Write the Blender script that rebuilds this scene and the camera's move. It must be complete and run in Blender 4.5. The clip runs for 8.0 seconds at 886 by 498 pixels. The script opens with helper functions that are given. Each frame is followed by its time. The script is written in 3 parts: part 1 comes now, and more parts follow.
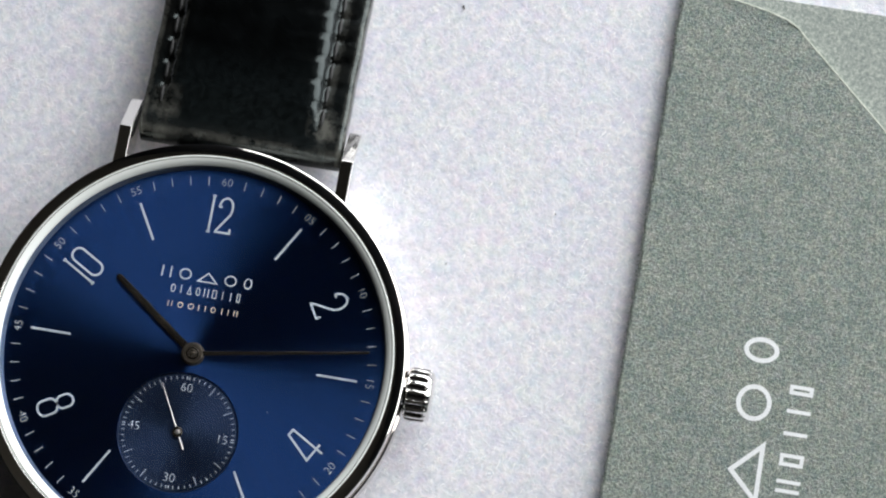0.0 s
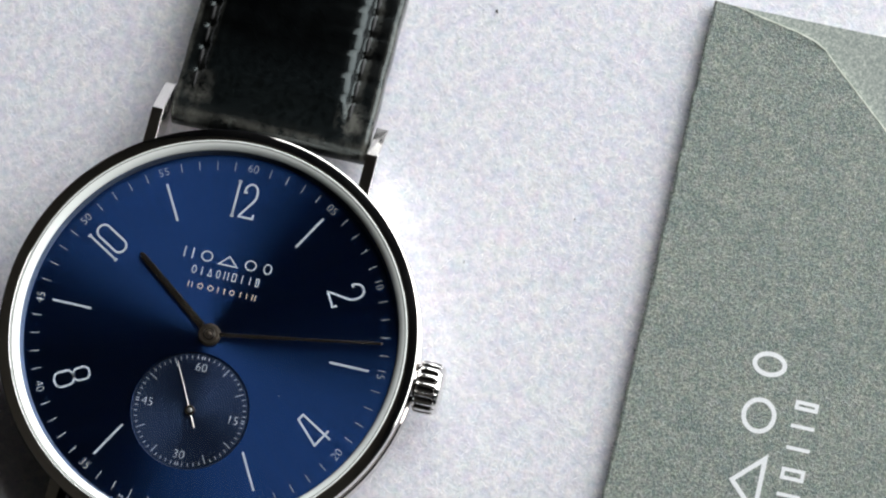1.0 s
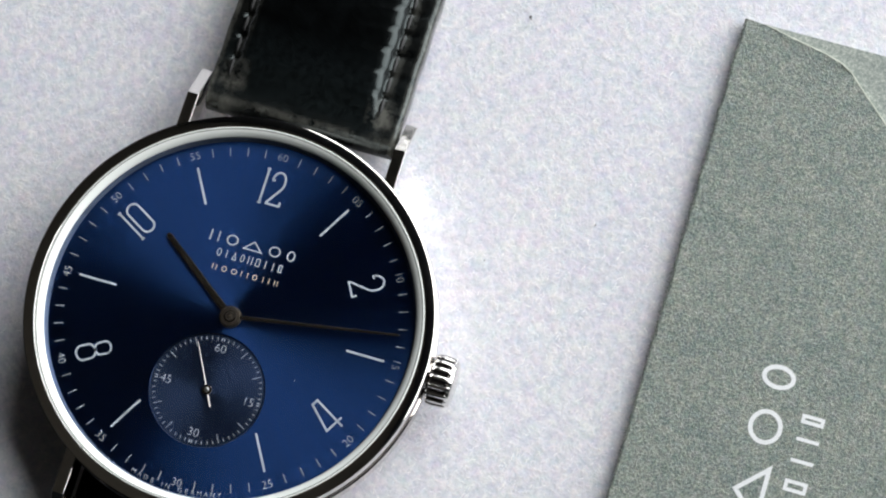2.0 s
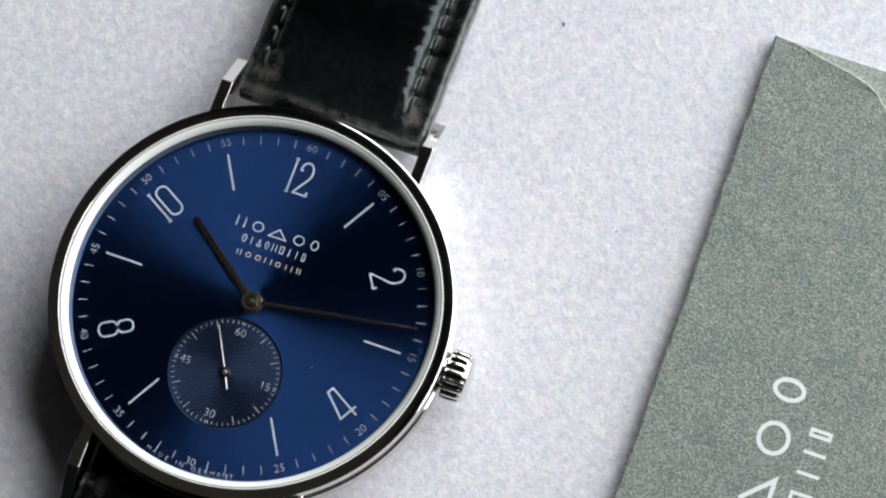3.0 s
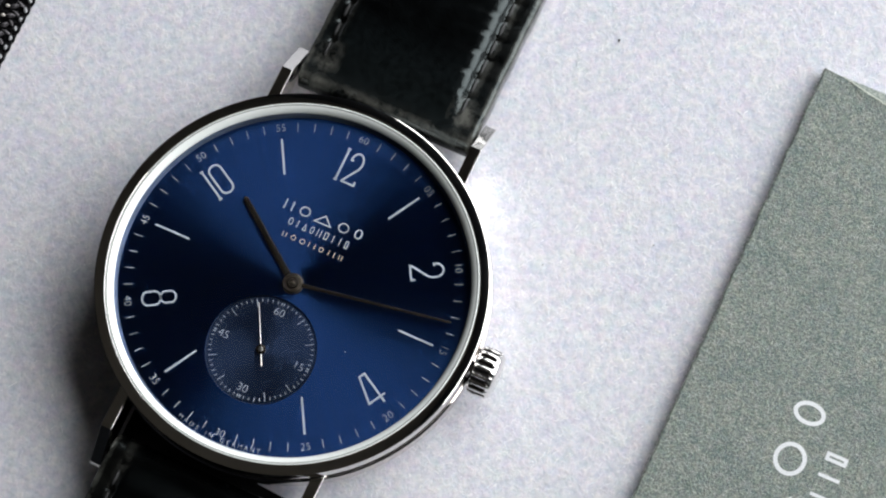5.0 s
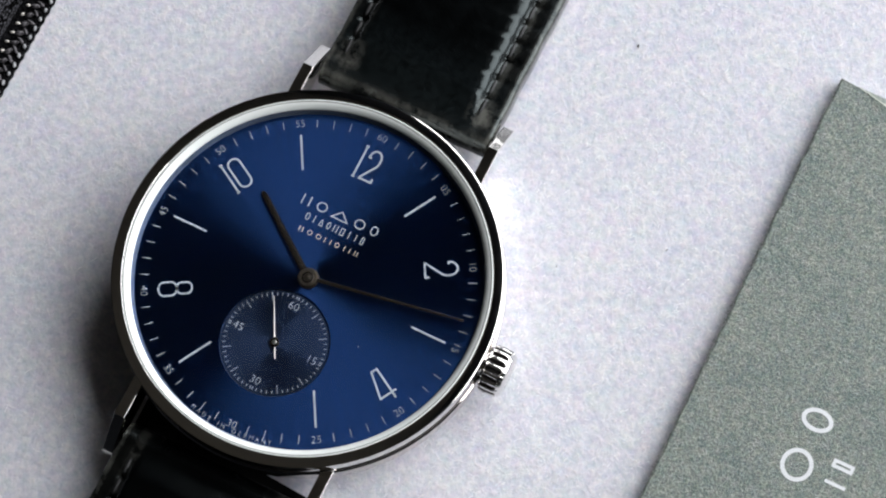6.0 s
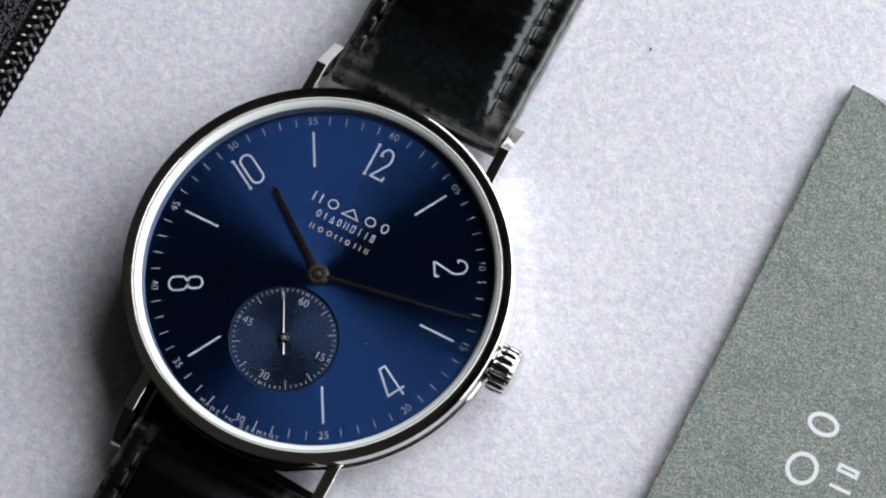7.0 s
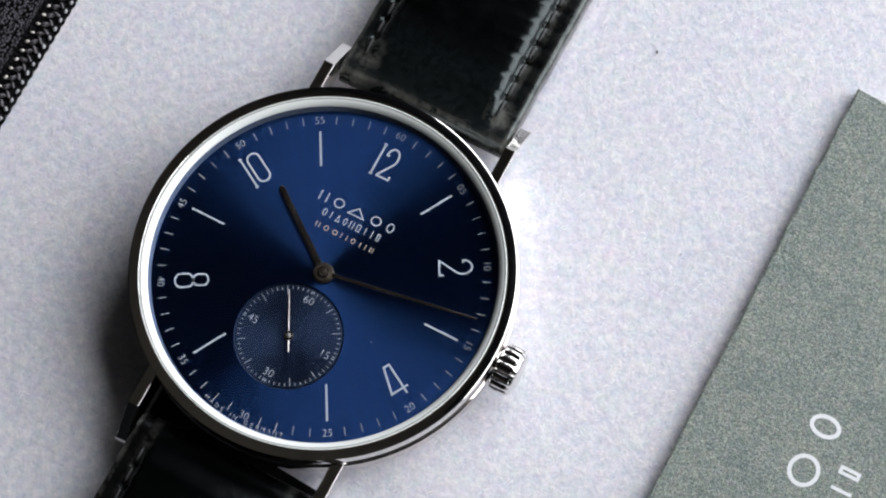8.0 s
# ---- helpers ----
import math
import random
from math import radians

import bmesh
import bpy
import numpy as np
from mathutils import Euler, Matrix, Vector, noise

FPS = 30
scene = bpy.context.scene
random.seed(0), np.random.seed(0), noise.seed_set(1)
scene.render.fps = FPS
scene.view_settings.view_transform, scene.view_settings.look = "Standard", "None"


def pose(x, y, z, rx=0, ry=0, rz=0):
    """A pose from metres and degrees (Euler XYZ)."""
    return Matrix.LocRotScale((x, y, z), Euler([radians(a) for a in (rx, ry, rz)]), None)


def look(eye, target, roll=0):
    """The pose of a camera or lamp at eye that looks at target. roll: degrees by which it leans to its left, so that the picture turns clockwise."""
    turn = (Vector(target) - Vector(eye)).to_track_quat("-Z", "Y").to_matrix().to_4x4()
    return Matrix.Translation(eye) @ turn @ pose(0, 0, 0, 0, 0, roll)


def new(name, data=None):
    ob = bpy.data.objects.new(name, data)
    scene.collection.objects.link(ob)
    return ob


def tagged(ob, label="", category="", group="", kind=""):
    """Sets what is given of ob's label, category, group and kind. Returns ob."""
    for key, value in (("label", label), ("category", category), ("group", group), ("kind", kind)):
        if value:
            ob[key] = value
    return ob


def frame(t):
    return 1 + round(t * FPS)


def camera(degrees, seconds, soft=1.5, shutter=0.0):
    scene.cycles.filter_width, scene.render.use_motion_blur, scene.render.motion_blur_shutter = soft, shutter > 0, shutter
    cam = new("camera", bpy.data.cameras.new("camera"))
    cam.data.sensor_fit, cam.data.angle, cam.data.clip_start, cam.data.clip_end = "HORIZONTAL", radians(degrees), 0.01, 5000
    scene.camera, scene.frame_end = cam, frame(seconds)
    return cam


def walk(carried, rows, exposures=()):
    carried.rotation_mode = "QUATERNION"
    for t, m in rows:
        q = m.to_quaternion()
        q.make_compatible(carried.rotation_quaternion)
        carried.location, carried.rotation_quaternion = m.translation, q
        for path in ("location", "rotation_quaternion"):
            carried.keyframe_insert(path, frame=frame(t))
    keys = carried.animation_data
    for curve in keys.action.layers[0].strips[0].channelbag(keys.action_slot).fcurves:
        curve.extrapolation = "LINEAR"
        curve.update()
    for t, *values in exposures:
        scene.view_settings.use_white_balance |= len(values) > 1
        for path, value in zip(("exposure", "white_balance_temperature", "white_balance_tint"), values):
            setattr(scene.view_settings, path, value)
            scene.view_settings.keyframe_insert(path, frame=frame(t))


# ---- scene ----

# The camera and its way: seconds, eye in metres, turn in degrees.
cam = camera(19.0, 8.0, soft=2.15)
PATH = [
    (0.0, 0.03447, -0.03575, 0.21518, 13.346, 2.056, 9.962),
    (0.5, 0.03637, -0.03695, 0.21631, 13.701, 2.266, 11.774),
    (1.0, 0.03819, -0.03838, 0.21773, 14.097, 2.421, 13.469),
    (1.5, 0.03984, -0.03993, 0.21940, 14.503, 2.522, 15.171),
    (3.0, 0.04374, -0.04438, 0.22312, 15.685, 2.563, 19.900),
    (3.5, 0.04495, -0.04579, 0.22441, 16.061, 2.539, 21.361),
    (4.0, 0.04594, -0.04687, 0.22562, 16.359, 2.525, 22.586),
    (4.5, 0.04674, -0.04776, 0.22651, 16.600, 2.492, 23.785),
    (6.0, 0.04868, -0.04998, 0.22878, 17.160, 2.440, 26.370),
    (6.5, 0.04928, -0.05045, 0.22916, 17.305, 2.463, 26.958),
    (7.0, 0.04991, -0.05079, 0.22940, 17.427, 2.536, 27.360),
    (7.5, 0.05047, -0.05110, 0.22962, 17.540, 2.588, 27.713),
    (8.0, 0.05094, -0.05151, 0.23010, 17.649, 2.612, 27.924),
]
walk(cam, [(t, pose(x, y, z, rx, ry, rz)) for t, x, y, z, rx, ry, rz in PATH],
     exposures=[(0.0, 0.0, 6500, 10), (4.0, -0.01, 6470, 10), (7.0, -0.03, 6340, 13), (8.0, -0.02, 6330, 13)])

# ---- light: one window in the wall towards two o'clock ----
MM = 0.001
TURN = 47.0                      # degrees by which the room stands turned to the watch
WINDOW = (0.26, 0.25, 0.62, 0.44)   # distance, middle's height over the table, width, height
world = bpy.data.worlds.new("sky")
world.use_nodes = True
sky = world.node_tree.nodes.new("ShaderNodeTexSky")
sky.sky_type, sky.sun_disc = "NISHITA", False
sky.sun_elevation, sky.sun_rotation = radians(38), radians(52)
world.node_tree.links.new(sky.outputs[0], world.node_tree.nodes["Background"].inputs[0])
world.node_tree.nodes["Background"].inputs[1].default_value = 0.1
scene.world = world
ROOM = pose(0, 0, 0, 0, 0, TURN)
lamp = bpy.data.lights.new("window_light", "AREA")
lamp.shape, lamp.size, lamp.size_y, lamp.energy = "RECTANGLE", WINDOW[2], WINDOW[3], 4.4
lamp.color = (0.985, 0.995, 1.0)
lamp_ob = new("window_light", lamp)
lamp_ob.matrix_world = ROOM @ look((WINDOW[0], 0, WINDOW[1]), (0, 0, WINDOW[1]))
scene.view_settings.exposure = 0.0
scene.cycles.caustics_reflective = True
scene.cycles.blur_glossy = 0.0


# ---- materials ----
def material(name, colour, rough=0.5, metal=0.0, **more):
    mat = bpy.data.materials.new(name)
    mat.use_nodes = True
    b = mat.node_tree.nodes["Principled BSDF"]
    b.inputs["Base Color"].default_value = (*colour, 1)
    b.inputs["Roughness"].default_value = rough
    b.inputs["Metallic"].default_value = metal
    for key, value in more.items():
        b.inputs[key.replace("_", " ")].default_value = value
    return mat


def node(mat, kind, **values):
    n = mat.node_tree.nodes.new(kind)
    for key, value in values.items():
        n.inputs[key.replace("_", " ")].default_value = value
    return n


def link(mat, a, out, b, into):
    mat.node_tree.links.new(a.outputs[out], b.inputs[into])


def noise_of(mat, scale, detail=4.0, rough=0.6, stretch=(1, 1, 1)):
    """Noise on object coordinates; scale in spots per metre."""
    co = node(mat, "ShaderNodeTexCoord")
    mp = node(mat, "ShaderNodeMapping")
    mp.inputs["Scale"].default_value = stretch
    n = node(mat, "ShaderNodeTexNoise", Scale=scale, Detail=detail, Roughness=rough)
    link(mat, co, "Object", mp, "Vector")
    link(mat, mp, "Vector", n, "Vector")
    return n


def ramp_of(mat, src, out, stops):
    r = node(mat, "ShaderNodeValToRGB")
    e = r.color_ramp.elements
    while len(e) < len(stops):
        e.new(0.5)
    for el, (at, colour) in zip(e, stops):
        el.position, el.color = at, (*colour, 1)
    link(mat, src, out, r, "Fac")
    return r


def mix_of(mat, a, b, fac, how="MIX"):
    m = mat.node_tree.nodes.new("ShaderNodeMix")
    m.data_type, m.blend_type = "RGBA", how
    m.inputs[0].default_value = fac
    mat.node_tree.links.new(a, m.inputs[6])
    mat.node_tree.links.new(b, m.inputs[7])
    return m.outputs[2]


def bump_on(mat, src, out, distance, strength=1.0, after=None):
    b = node(mat, "ShaderNodeBump", Strength=strength, Distance=distance)
    link(mat, src, out, b, "Height")
    if after:
        link(mat, after, "Normal", b, "Normal")
    link(mat, b, "Normal", mat.node_tree.nodes["Principled BSDF"], "Normal")
    return b


def base(mat, socket):
    mat.node_tree.links.new(socket, mat.node_tree.nodes["Principled BSDF"].inputs["Base Color"])


# pale lavender felted board: soft tufts, fine fibre grain, faint pink, cream and blue dyed fibres
board = material("pale_felt", (0.6, 0.6, 0.66), 0.95)
n1 = noise_of(board, 1050, 4, 0.62)
n2 = noise_of(board, 3300, 4, 0.72, (1, 0.7, 1))
n3 = noise_of(board, 110, 3, 0.5)
n4 = noise_of(board, 1000, 3, 0.6)
n5 = noise_of(board, 420, 3, 0.6)
r1 = ramp_of(board, n1, "Fac", [(0.32, (0.53, 0.55, 0.605)), (0.5, (0.62, 0.62, 0.66)), (0.68, (0.72, 0.705, 0.72))])
r2 = ramp_of(board, n2, "Fac", [(0.36, (0.79, 0.82, 0.85)), (0.47, (0.97, 0.975, 0.98)), (0.64, (1.06, 1.04, 1.03))])
r3 = ramp_of(board, n3, "Fac", [(0.3, (0.93, 0.945, 0.965)), (0.7, (1, 0.995, 0.985))])
tint = mix_of(board, r1.outputs[0], n4.outputs["Color"], 0.15, "OVERLAY")
tint = mix_of(board, tint, n5.outputs["Color"], 0.09, "OVERLAY")
base(board, mix_of(board, mix_of(board, tint, r2.outputs[0], 0.8, "MULTIPLY"), r3.outputs[0], 1.0, "MULTIPLY"))
bump_on(board, n2, "Fac", 0.0001, 0.6, bump_on(board, n1, "Fac", 0.00016, 0.5))
fibre_mat = material("felt_fibre", (0.72, 0.71, 0.74), 0.7)
geo = node(fibre_mat, "ShaderNodeNewGeometry")
base(fibre_mat, ramp_of(fibre_mat, geo, "Random Per Island", [(0.0, (0.46, 0.50, 0.58)), (0.25, (0.55, 0.60, 0.67)), (0.45, (0.78, 0.70, 0.74)), (0.6, (0.66, 0.74, 0.78)), (0.8, (0.86, 0.84, 0.80)), (1.0, (0.92, 0.92, 0.93))]).outputs[0])

# grey-green felted paper
green = material("green_paper", (0.18, 0.2, 0.17), 0.9)
n1 = noise_of(green, 5000, 3, 0.75)
n2 = noise_of(green, 240, 4, 0.6)
n3 = noise_of(green, 1400, 4, 0.7)
r1 = ramp_of(green, n1, "Fac", [(0.33, (0.108, 0.131, 0.124)), (0.5, (0.222, 0.251, 0.235)), (0.67, (0.425, 0.452, 0.412))])
r2 = ramp_of(green, n2, "Fac", [(0.3, (0.84, 0.88, 0.88)), (0.7, (1, 1, 0.97))])
r3 = ramp_of(green, n3, "Fac", [(0.36, (0.80, 0.835, 0.83)), (0.60, (1.03, 1.02, 0.99))])
tint = mix_of(green, r1.outputs[0], n3.outputs["Color"], 0.14, "OVERLAY")
base(green, mix_of(green, mix_of(green, tint, r2.outputs[0], 1.0, "MULTIPLY"), r3.outputs[0], 1.0, "MULTIPLY"))
bump_on(green, n1, "Fac", 0.00022, 0.8)
green_inside = material("pale_green_paper", (0.26, 0.29, 0.24), 0.9)
n1 = noise_of(green_inside, 4300, 3, 0.7)
base(green_inside, ramp_of(green_inside, n1, "Fac", [(0.34, (0.16, 0.19, 0.18)), (0.5, (0.245, 0.275, 0.25)), (0.66, (0.37, 0.395, 0.355))]).outputs[0])
bump_on(green_inside, n1, "Fac", 0.0001, 0.6)
paper_edge = material("torn_paper_edge", (0.42, 0.44, 0.37), 0.9)
n1 = noise_of(paper_edge, 1500, 3)
base(paper_edge, ramp_of(paper_edge, n1, "Fac", [(0.35, (0.42, 0.45, 0.38)), (0.65, (0.66, 0.68, 0.6))]).outputs[0])
foil = material("silver_foil", (0.72, 0.74, 0.75), 0.45, 0.3)
n1 = noise_of(foil, 3000, 3)
bump_on(foil, n1, "Fac", 0.00005, 0.5)

# polished steel
steel = material("polished_steel", (0.74, 0.72, 0.69), 0.06, 1.0)
n1 = noise_of(steel, 350, 3)
r1 = node(steel, "ShaderNodeMapRange", To_Min=0.04, To_Max=0.11)
link(steel, n1, "Fac", r1, "Value")
link(steel, r1, "Result", steel.node_tree.nodes["Principled BSDF"], "Roughness")
ring_steel = material("frosted_ring", (0.84, 0.88, 0.845), 0.24, 0.12)
case_steel = material("burnished_case_steel", (0.63, 0.585, 0.54), 0.06, 1.0)
satin_steel = material("satin_steel", (0.78, 0.77, 0.75), 0.17, 1.0)
n1 = noise_of(satin_steel, 2500, 3)
bump_on(satin_steel, n1, "Fac", 0.00002, 0.3)
# crown flutes: their shade and dark reflections put into the colour
flute_shade = material("flute_shade_steel", (0.03, 0.027, 0.025), 0.55, 0.5)
seam_grey = material("seam_grey", (0.12, 0.125, 0.115), 0.5, 0.4)
lint_grey = material("lint_grey", (0.09, 0.085, 0.085), 0.9)
wall_blue = material("dark_blue_wall", (0.05, 0.07, 0.105), 0.5, 0.2)
gap_black = material("dark_gap", (0.01, 0.01, 0.011), 0.6)


# sunburst dial: brushed from the middle outwards
def brushed(name, colour, rough, rotation, rings, aniso=0.9):
    mat = material(name, colour, rough, 0.988, Anisotropic=aniso, Anisotropic_Rotation=rotation)
    tan = node(mat, "ShaderNodeTangent")
    tan.direction_type, tan.axis = "RADIAL", "Z"
    link(mat, tan, "Tangent", mat.node_tree.nodes["Principled BSDF"], "Tangent")
    if not rings:
        # fine rays of the brushing
        co = node(mat, "ShaderNodeTexCoord")
        xyz = node(mat, "ShaderNodeSeparateXYZ")
        link(mat, co, "Object", xyz, "Vector")
        at = node(mat, "ShaderNodeMath")
        at.operation = "ARCTAN2"
        link(mat, xyz, "Y", at, 0)
        link(mat, xyz, "X", at, 1)
        joined = node(mat, "ShaderNodeCombineXYZ")
        link(mat, at, 0, joined, "X")
        n = node(mat, "ShaderNodeTexNoise", Scale=26.0, Detail=6.0, Roughness=0.65)
        link(mat, joined, "Vector", n, "Vector")
        r = ramp_of(mat, n, "Fac", [(0.3, tuple(0.85 * c for c in colour)), (0.5, colour), (0.72, tuple(1.18 * c for c in colour))])
        base(mat, r.outputs[0])
    return mat


dial_blue = brushed("sunburst_blue", (0.0142, 0.0425, 0.147), 0.29, 0.0, False)
sub_blue = brushed("grooved_blue", (0.017, 0.029, 0.064), 0.42, 0.25, True, 0.4)
print_white = material("dial_print", (0.23, 0.27, 0.32), 0.45)
print_sand = material("sand_print", (0.33, 0.30, 0.27), 0.45)
hand_dark = material("dark_polished_hand", (0.045, 0.039, 0.034), 0.24, 0.9)
hub_bronze = material("bronzed_hub", (0.075, 0.064, 0.05), 0.3, 0.9)
hand_steel = material("rhodium_hand", (0.42, 0.41, 0.4), 0.3, 1.0)
crystal_mat = material("coated_sapphire", (1, 1, 1), 0.0, 0.0, Transmission_Weight=1.0, IOR=1.2)

# worn black cordovan leather, rubbed pale at the ends; scuffs and painted sheen beside the seams
leather = material("black_leather", (0.006, 0.007, 0.008), 0.3, Specular_IOR_Level=0.4, Specular_Tint=(0.86, 1.0, 1.0, 1.0))
n1 = noise_of(leather, 420, 5, 0.65)
n2 = noise_of(leather, 2500, 3, 0.6)
r1 = ramp_of(leather, n1, "Fac", [(0.42, (0.0004, 0.0005, 0.0006)), (0.66, (0.0009, 0.0012, 0.0014)), (0.88, (0.003, 0.004, 0.004))])
co = node(leather, "ShaderNodeTexCoord")
xyz = node(leather, "ShaderNodeSeparateXYZ")
link(leather, co, "Object", xyz, "Vector")


def band(src, out, *stops, both=True):
    """Where |value| in metres lies: a ramp over 0 to 40 mm through (millimetres, amount)."""
    a = node(leather, "ShaderNodeMath")
    a.operation = "ABSOLUTE" if both else "ADD"
    if not both:
        a.inputs[1].default_value = 0.0
    link(leather, src, out, a, 0)
    k = node(leather, "ShaderNodeMath")
    k.operation = "DIVIDE"
    link(leather, a, 0, k, 0)
    k.inputs[1].default_value = 0.04
    return ramp_of(leather, k, 0, [(mm / 40, (v, v, v)) for mm, v in stops])


# beside the stitches and on the rims: scuffs plus edge highlights painted pale
seams = band(xyz, "X", (6.1, 0), (6.5, 0.35), (6.9, 0.4), (7.3, 0.05), (8.0, 0.05), (8.4, 0.9))
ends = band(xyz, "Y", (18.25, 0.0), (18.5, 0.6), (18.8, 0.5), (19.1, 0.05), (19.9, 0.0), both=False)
# upper half near its end: rubbed leather, its teal sheen painted into the colour
rub_sheen = band(xyz, "Y", (17.9, 0.0), (18.6, 0.5), (20.0, 0.75), (21.5, 0.75), (26.5, 0.0), both=False)
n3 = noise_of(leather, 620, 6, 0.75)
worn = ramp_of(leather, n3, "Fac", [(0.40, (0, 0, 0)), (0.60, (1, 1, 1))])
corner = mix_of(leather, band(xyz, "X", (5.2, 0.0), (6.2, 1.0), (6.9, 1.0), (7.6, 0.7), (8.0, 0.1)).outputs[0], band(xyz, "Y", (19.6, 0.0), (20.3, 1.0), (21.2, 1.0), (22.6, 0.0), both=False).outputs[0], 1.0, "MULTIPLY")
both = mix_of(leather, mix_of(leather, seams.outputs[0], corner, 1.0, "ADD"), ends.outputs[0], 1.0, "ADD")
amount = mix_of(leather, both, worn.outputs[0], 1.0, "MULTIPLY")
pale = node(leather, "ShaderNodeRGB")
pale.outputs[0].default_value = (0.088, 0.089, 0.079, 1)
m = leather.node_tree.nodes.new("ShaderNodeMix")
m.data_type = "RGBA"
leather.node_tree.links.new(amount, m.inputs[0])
soft = mix_of(leather, rub_sheen.outputs[0], ramp_of(leather, noise_of(leather, 1700, 5, 0.7), "Fac", [(0.38, (0.25, 0.25, 0.25)), (0.62, (1, 1, 1))]).outputs[0], 1.0, "MULTIPLY")
# teal added to the base colour as the rubbed leather's sheen
dull = node(leather, "ShaderNodeRGB")
dull.outputs[0].default_value = (0.007, 0.0098, 0.0104, 1)
lifted = mix_of(leather, r1.outputs[0], mix_of(leather, soft, dull.outputs[0], 1.0, "MULTIPLY"), 1.0, "ADD")
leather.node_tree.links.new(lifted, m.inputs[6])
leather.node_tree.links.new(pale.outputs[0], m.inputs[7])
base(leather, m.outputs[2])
rr = node(leather, "ShaderNodeMapRange", To_Min=0.12, To_Max=0.21)
link(leather, n1, "Fac", rr, "Value")
rough_end = node(leather, "ShaderNodeMath")
rough_end.operation = "MULTIPLY_ADD"
link(leather, band(xyz, "Y", (16.9, 1.0), (18.9, 1.0), (19.6, 0.1), (23.0, 0.0)), "Color", rough_end, 0)
rough_end.inputs[1].default_value = 0.10
link(leather, rr, "Result", rough_end, 2)
rough_side = node(leather, "ShaderNodeMath")
rough_side.operation = "MULTIPLY_ADD"
link(leather, band(xyz, "X", (4.8, 0.0), (5.9, 1.0), (6.9, 1.0), (7.3, 0.0)), "Color", rough_side, 0)
rough_side.inputs[1].default_value = 0.06
link(leather, rough_end, 0, rough_side, 2)
link(leather, rough_side, 0, leather.node_tree.nodes["Principled BSDF"], "Roughness")
bump_on(leather, n2, "Fac", 0.00003, 0.4, bump_on(leather, n1, "Fac", 0.0001, 0.35))
thread = material("black_thread", (0.010, 0.0105, 0.011), 0.55)

# black for the added block that stands in for shade by the case
gap_fill = material("gap_fill_black", (0.004, 0.004, 0.0045), 0.75, Specular_IOR_Level=0.15)
n1 = noise_of(gap_fill, 900, 3)
bump_on(gap_fill, n1, "Fac", 0.0001, 0.5)
fabric = material("black_woven_fabric", (0.02, 0.02, 0.022), 0.9, Specular_IOR_Level=0.08)
n1 = node(fabric, "ShaderNodeTexVoronoi", Scale=4600.0, Randomness=1.0)
co = node(fabric, "ShaderNodeTexCoord")
mp = node(fabric, "ShaderNodeMapping")
mp.inputs["Scale"].default_value, mp.inputs["Rotation"].default_value = (1, 0.62, 1), (0, 0, 0.5)
link(fabric, co, "Object", mp, "Vector")
link(fabric, mp, "Vector", n1, "Vector")
inv = node(fabric, "ShaderNodeMath")
inv.operation = "SUBTRACT"
inv.inputs[0].default_value = 1.0
link(fabric, n1, "Distance", inv, 1)
n2 = noise_of(fabric, 500, 3, 0.5)
base(fabric, ramp_of(fabric, inv, 0, [(0.46, (0.001, 0.001, 0.0012)), (0.56, (0.05, 0.05, 0.055)), (0.78, (0.12, 0.12, 0.135))]).outputs[0])
bump_on(fabric, inv, 0, 0.0004, 1.0)
tape = material("black_zip_tape", (0.008, 0.008, 0.009), 0.9, Specular_IOR_Level=0.08)
n1 = noise_of(tape, 3000, 2, 0.5)
base(tape, ramp_of(tape, n1, "Fac", [(0.45, (0.0015, 0.0015, 0.002)), (0.62, (0.009, 0.009, 0.01))]).outputs[0])
bump_on(tape, n1, "Fac", 0.0003, 1.0)
coil = material("black_nylon", (0.03, 0.03, 0.032), 0.7, Specular_IOR_Level=0.15)
n1 = noise_of(coil, 2600, 3, 0.6)
base(coil, ramp_of(coil, n1, "Fac", [(0.38, (0.006, 0.006, 0.007)), (0.62, (0.2, 0.19, 0.2))]).outputs[0])
coil_tip = material("pale_tooth_tip", (0.6, 0.57, 0.52), 0.35)
thread_pale = material("grey_edge_thread", (0.16, 0.16, 0.17), 0.5)
n1 = noise_of(thread_pale, 420, 3)
base(thread_pale, ramp_of(thread_pale, n1, "Fac", [(0.36, (0.07, 0.07, 0.075)), (0.56, (0.5, 0.51, 0.52))]).outputs[0])
plaster = material("dim_plaster", (0.10, 0.115, 0.14), 0.9)
n1 = noise_of(plaster, 40, 4)
bump_on(plaster, n1, "Fac", 0.002, 0.3)
dark_ceiling = material("dull_ceiling", (0.44, 0.40, 0.325), 0.9)
n1 = noise_of(dark_ceiling, 30, 4)
bump_on(dark_ceiling, n1, "Fac", 0.002, 0.3)
floor_wood = material("floor_wood", (0.2, 0.13, 0.08), 0.5)
n1 = noise_of(floor_wood, 8, 5, 0.6, (1, 12, 1))
base(floor_wood, ramp_of(floor_wood, n1, "Fac", [(0.3, (0.06, 0.04, 0.025)), (0.7, (0.14, 0.09, 0.055))]).outputs[0])


# ---- mesh helpers; all lengths in millimetres ----
def part(name, bm, mat, parent=None, label="", smooth=30):
    bmesh.ops.recalc_face_normals(bm, faces=bm.faces)
    me = bpy.data.meshes.new(name)
    bmesh.ops.scale(bm, vec=(MM, MM, MM), verts=bm.verts)
    bm.to_mesh(me)
    bm.free()
    if smooth:
        me.shade_smooth()
        me.set_sharp_from_angle(angle=radians(smooth))
    me.materials.append(mat)
    ob = new(name, me)
    if parent:
        ob.parent = parent
    if label:
        tagged(ob, label)
    return ob


def thing(name, label, category, group=""):
    return tagged(new(name), label, category, group)


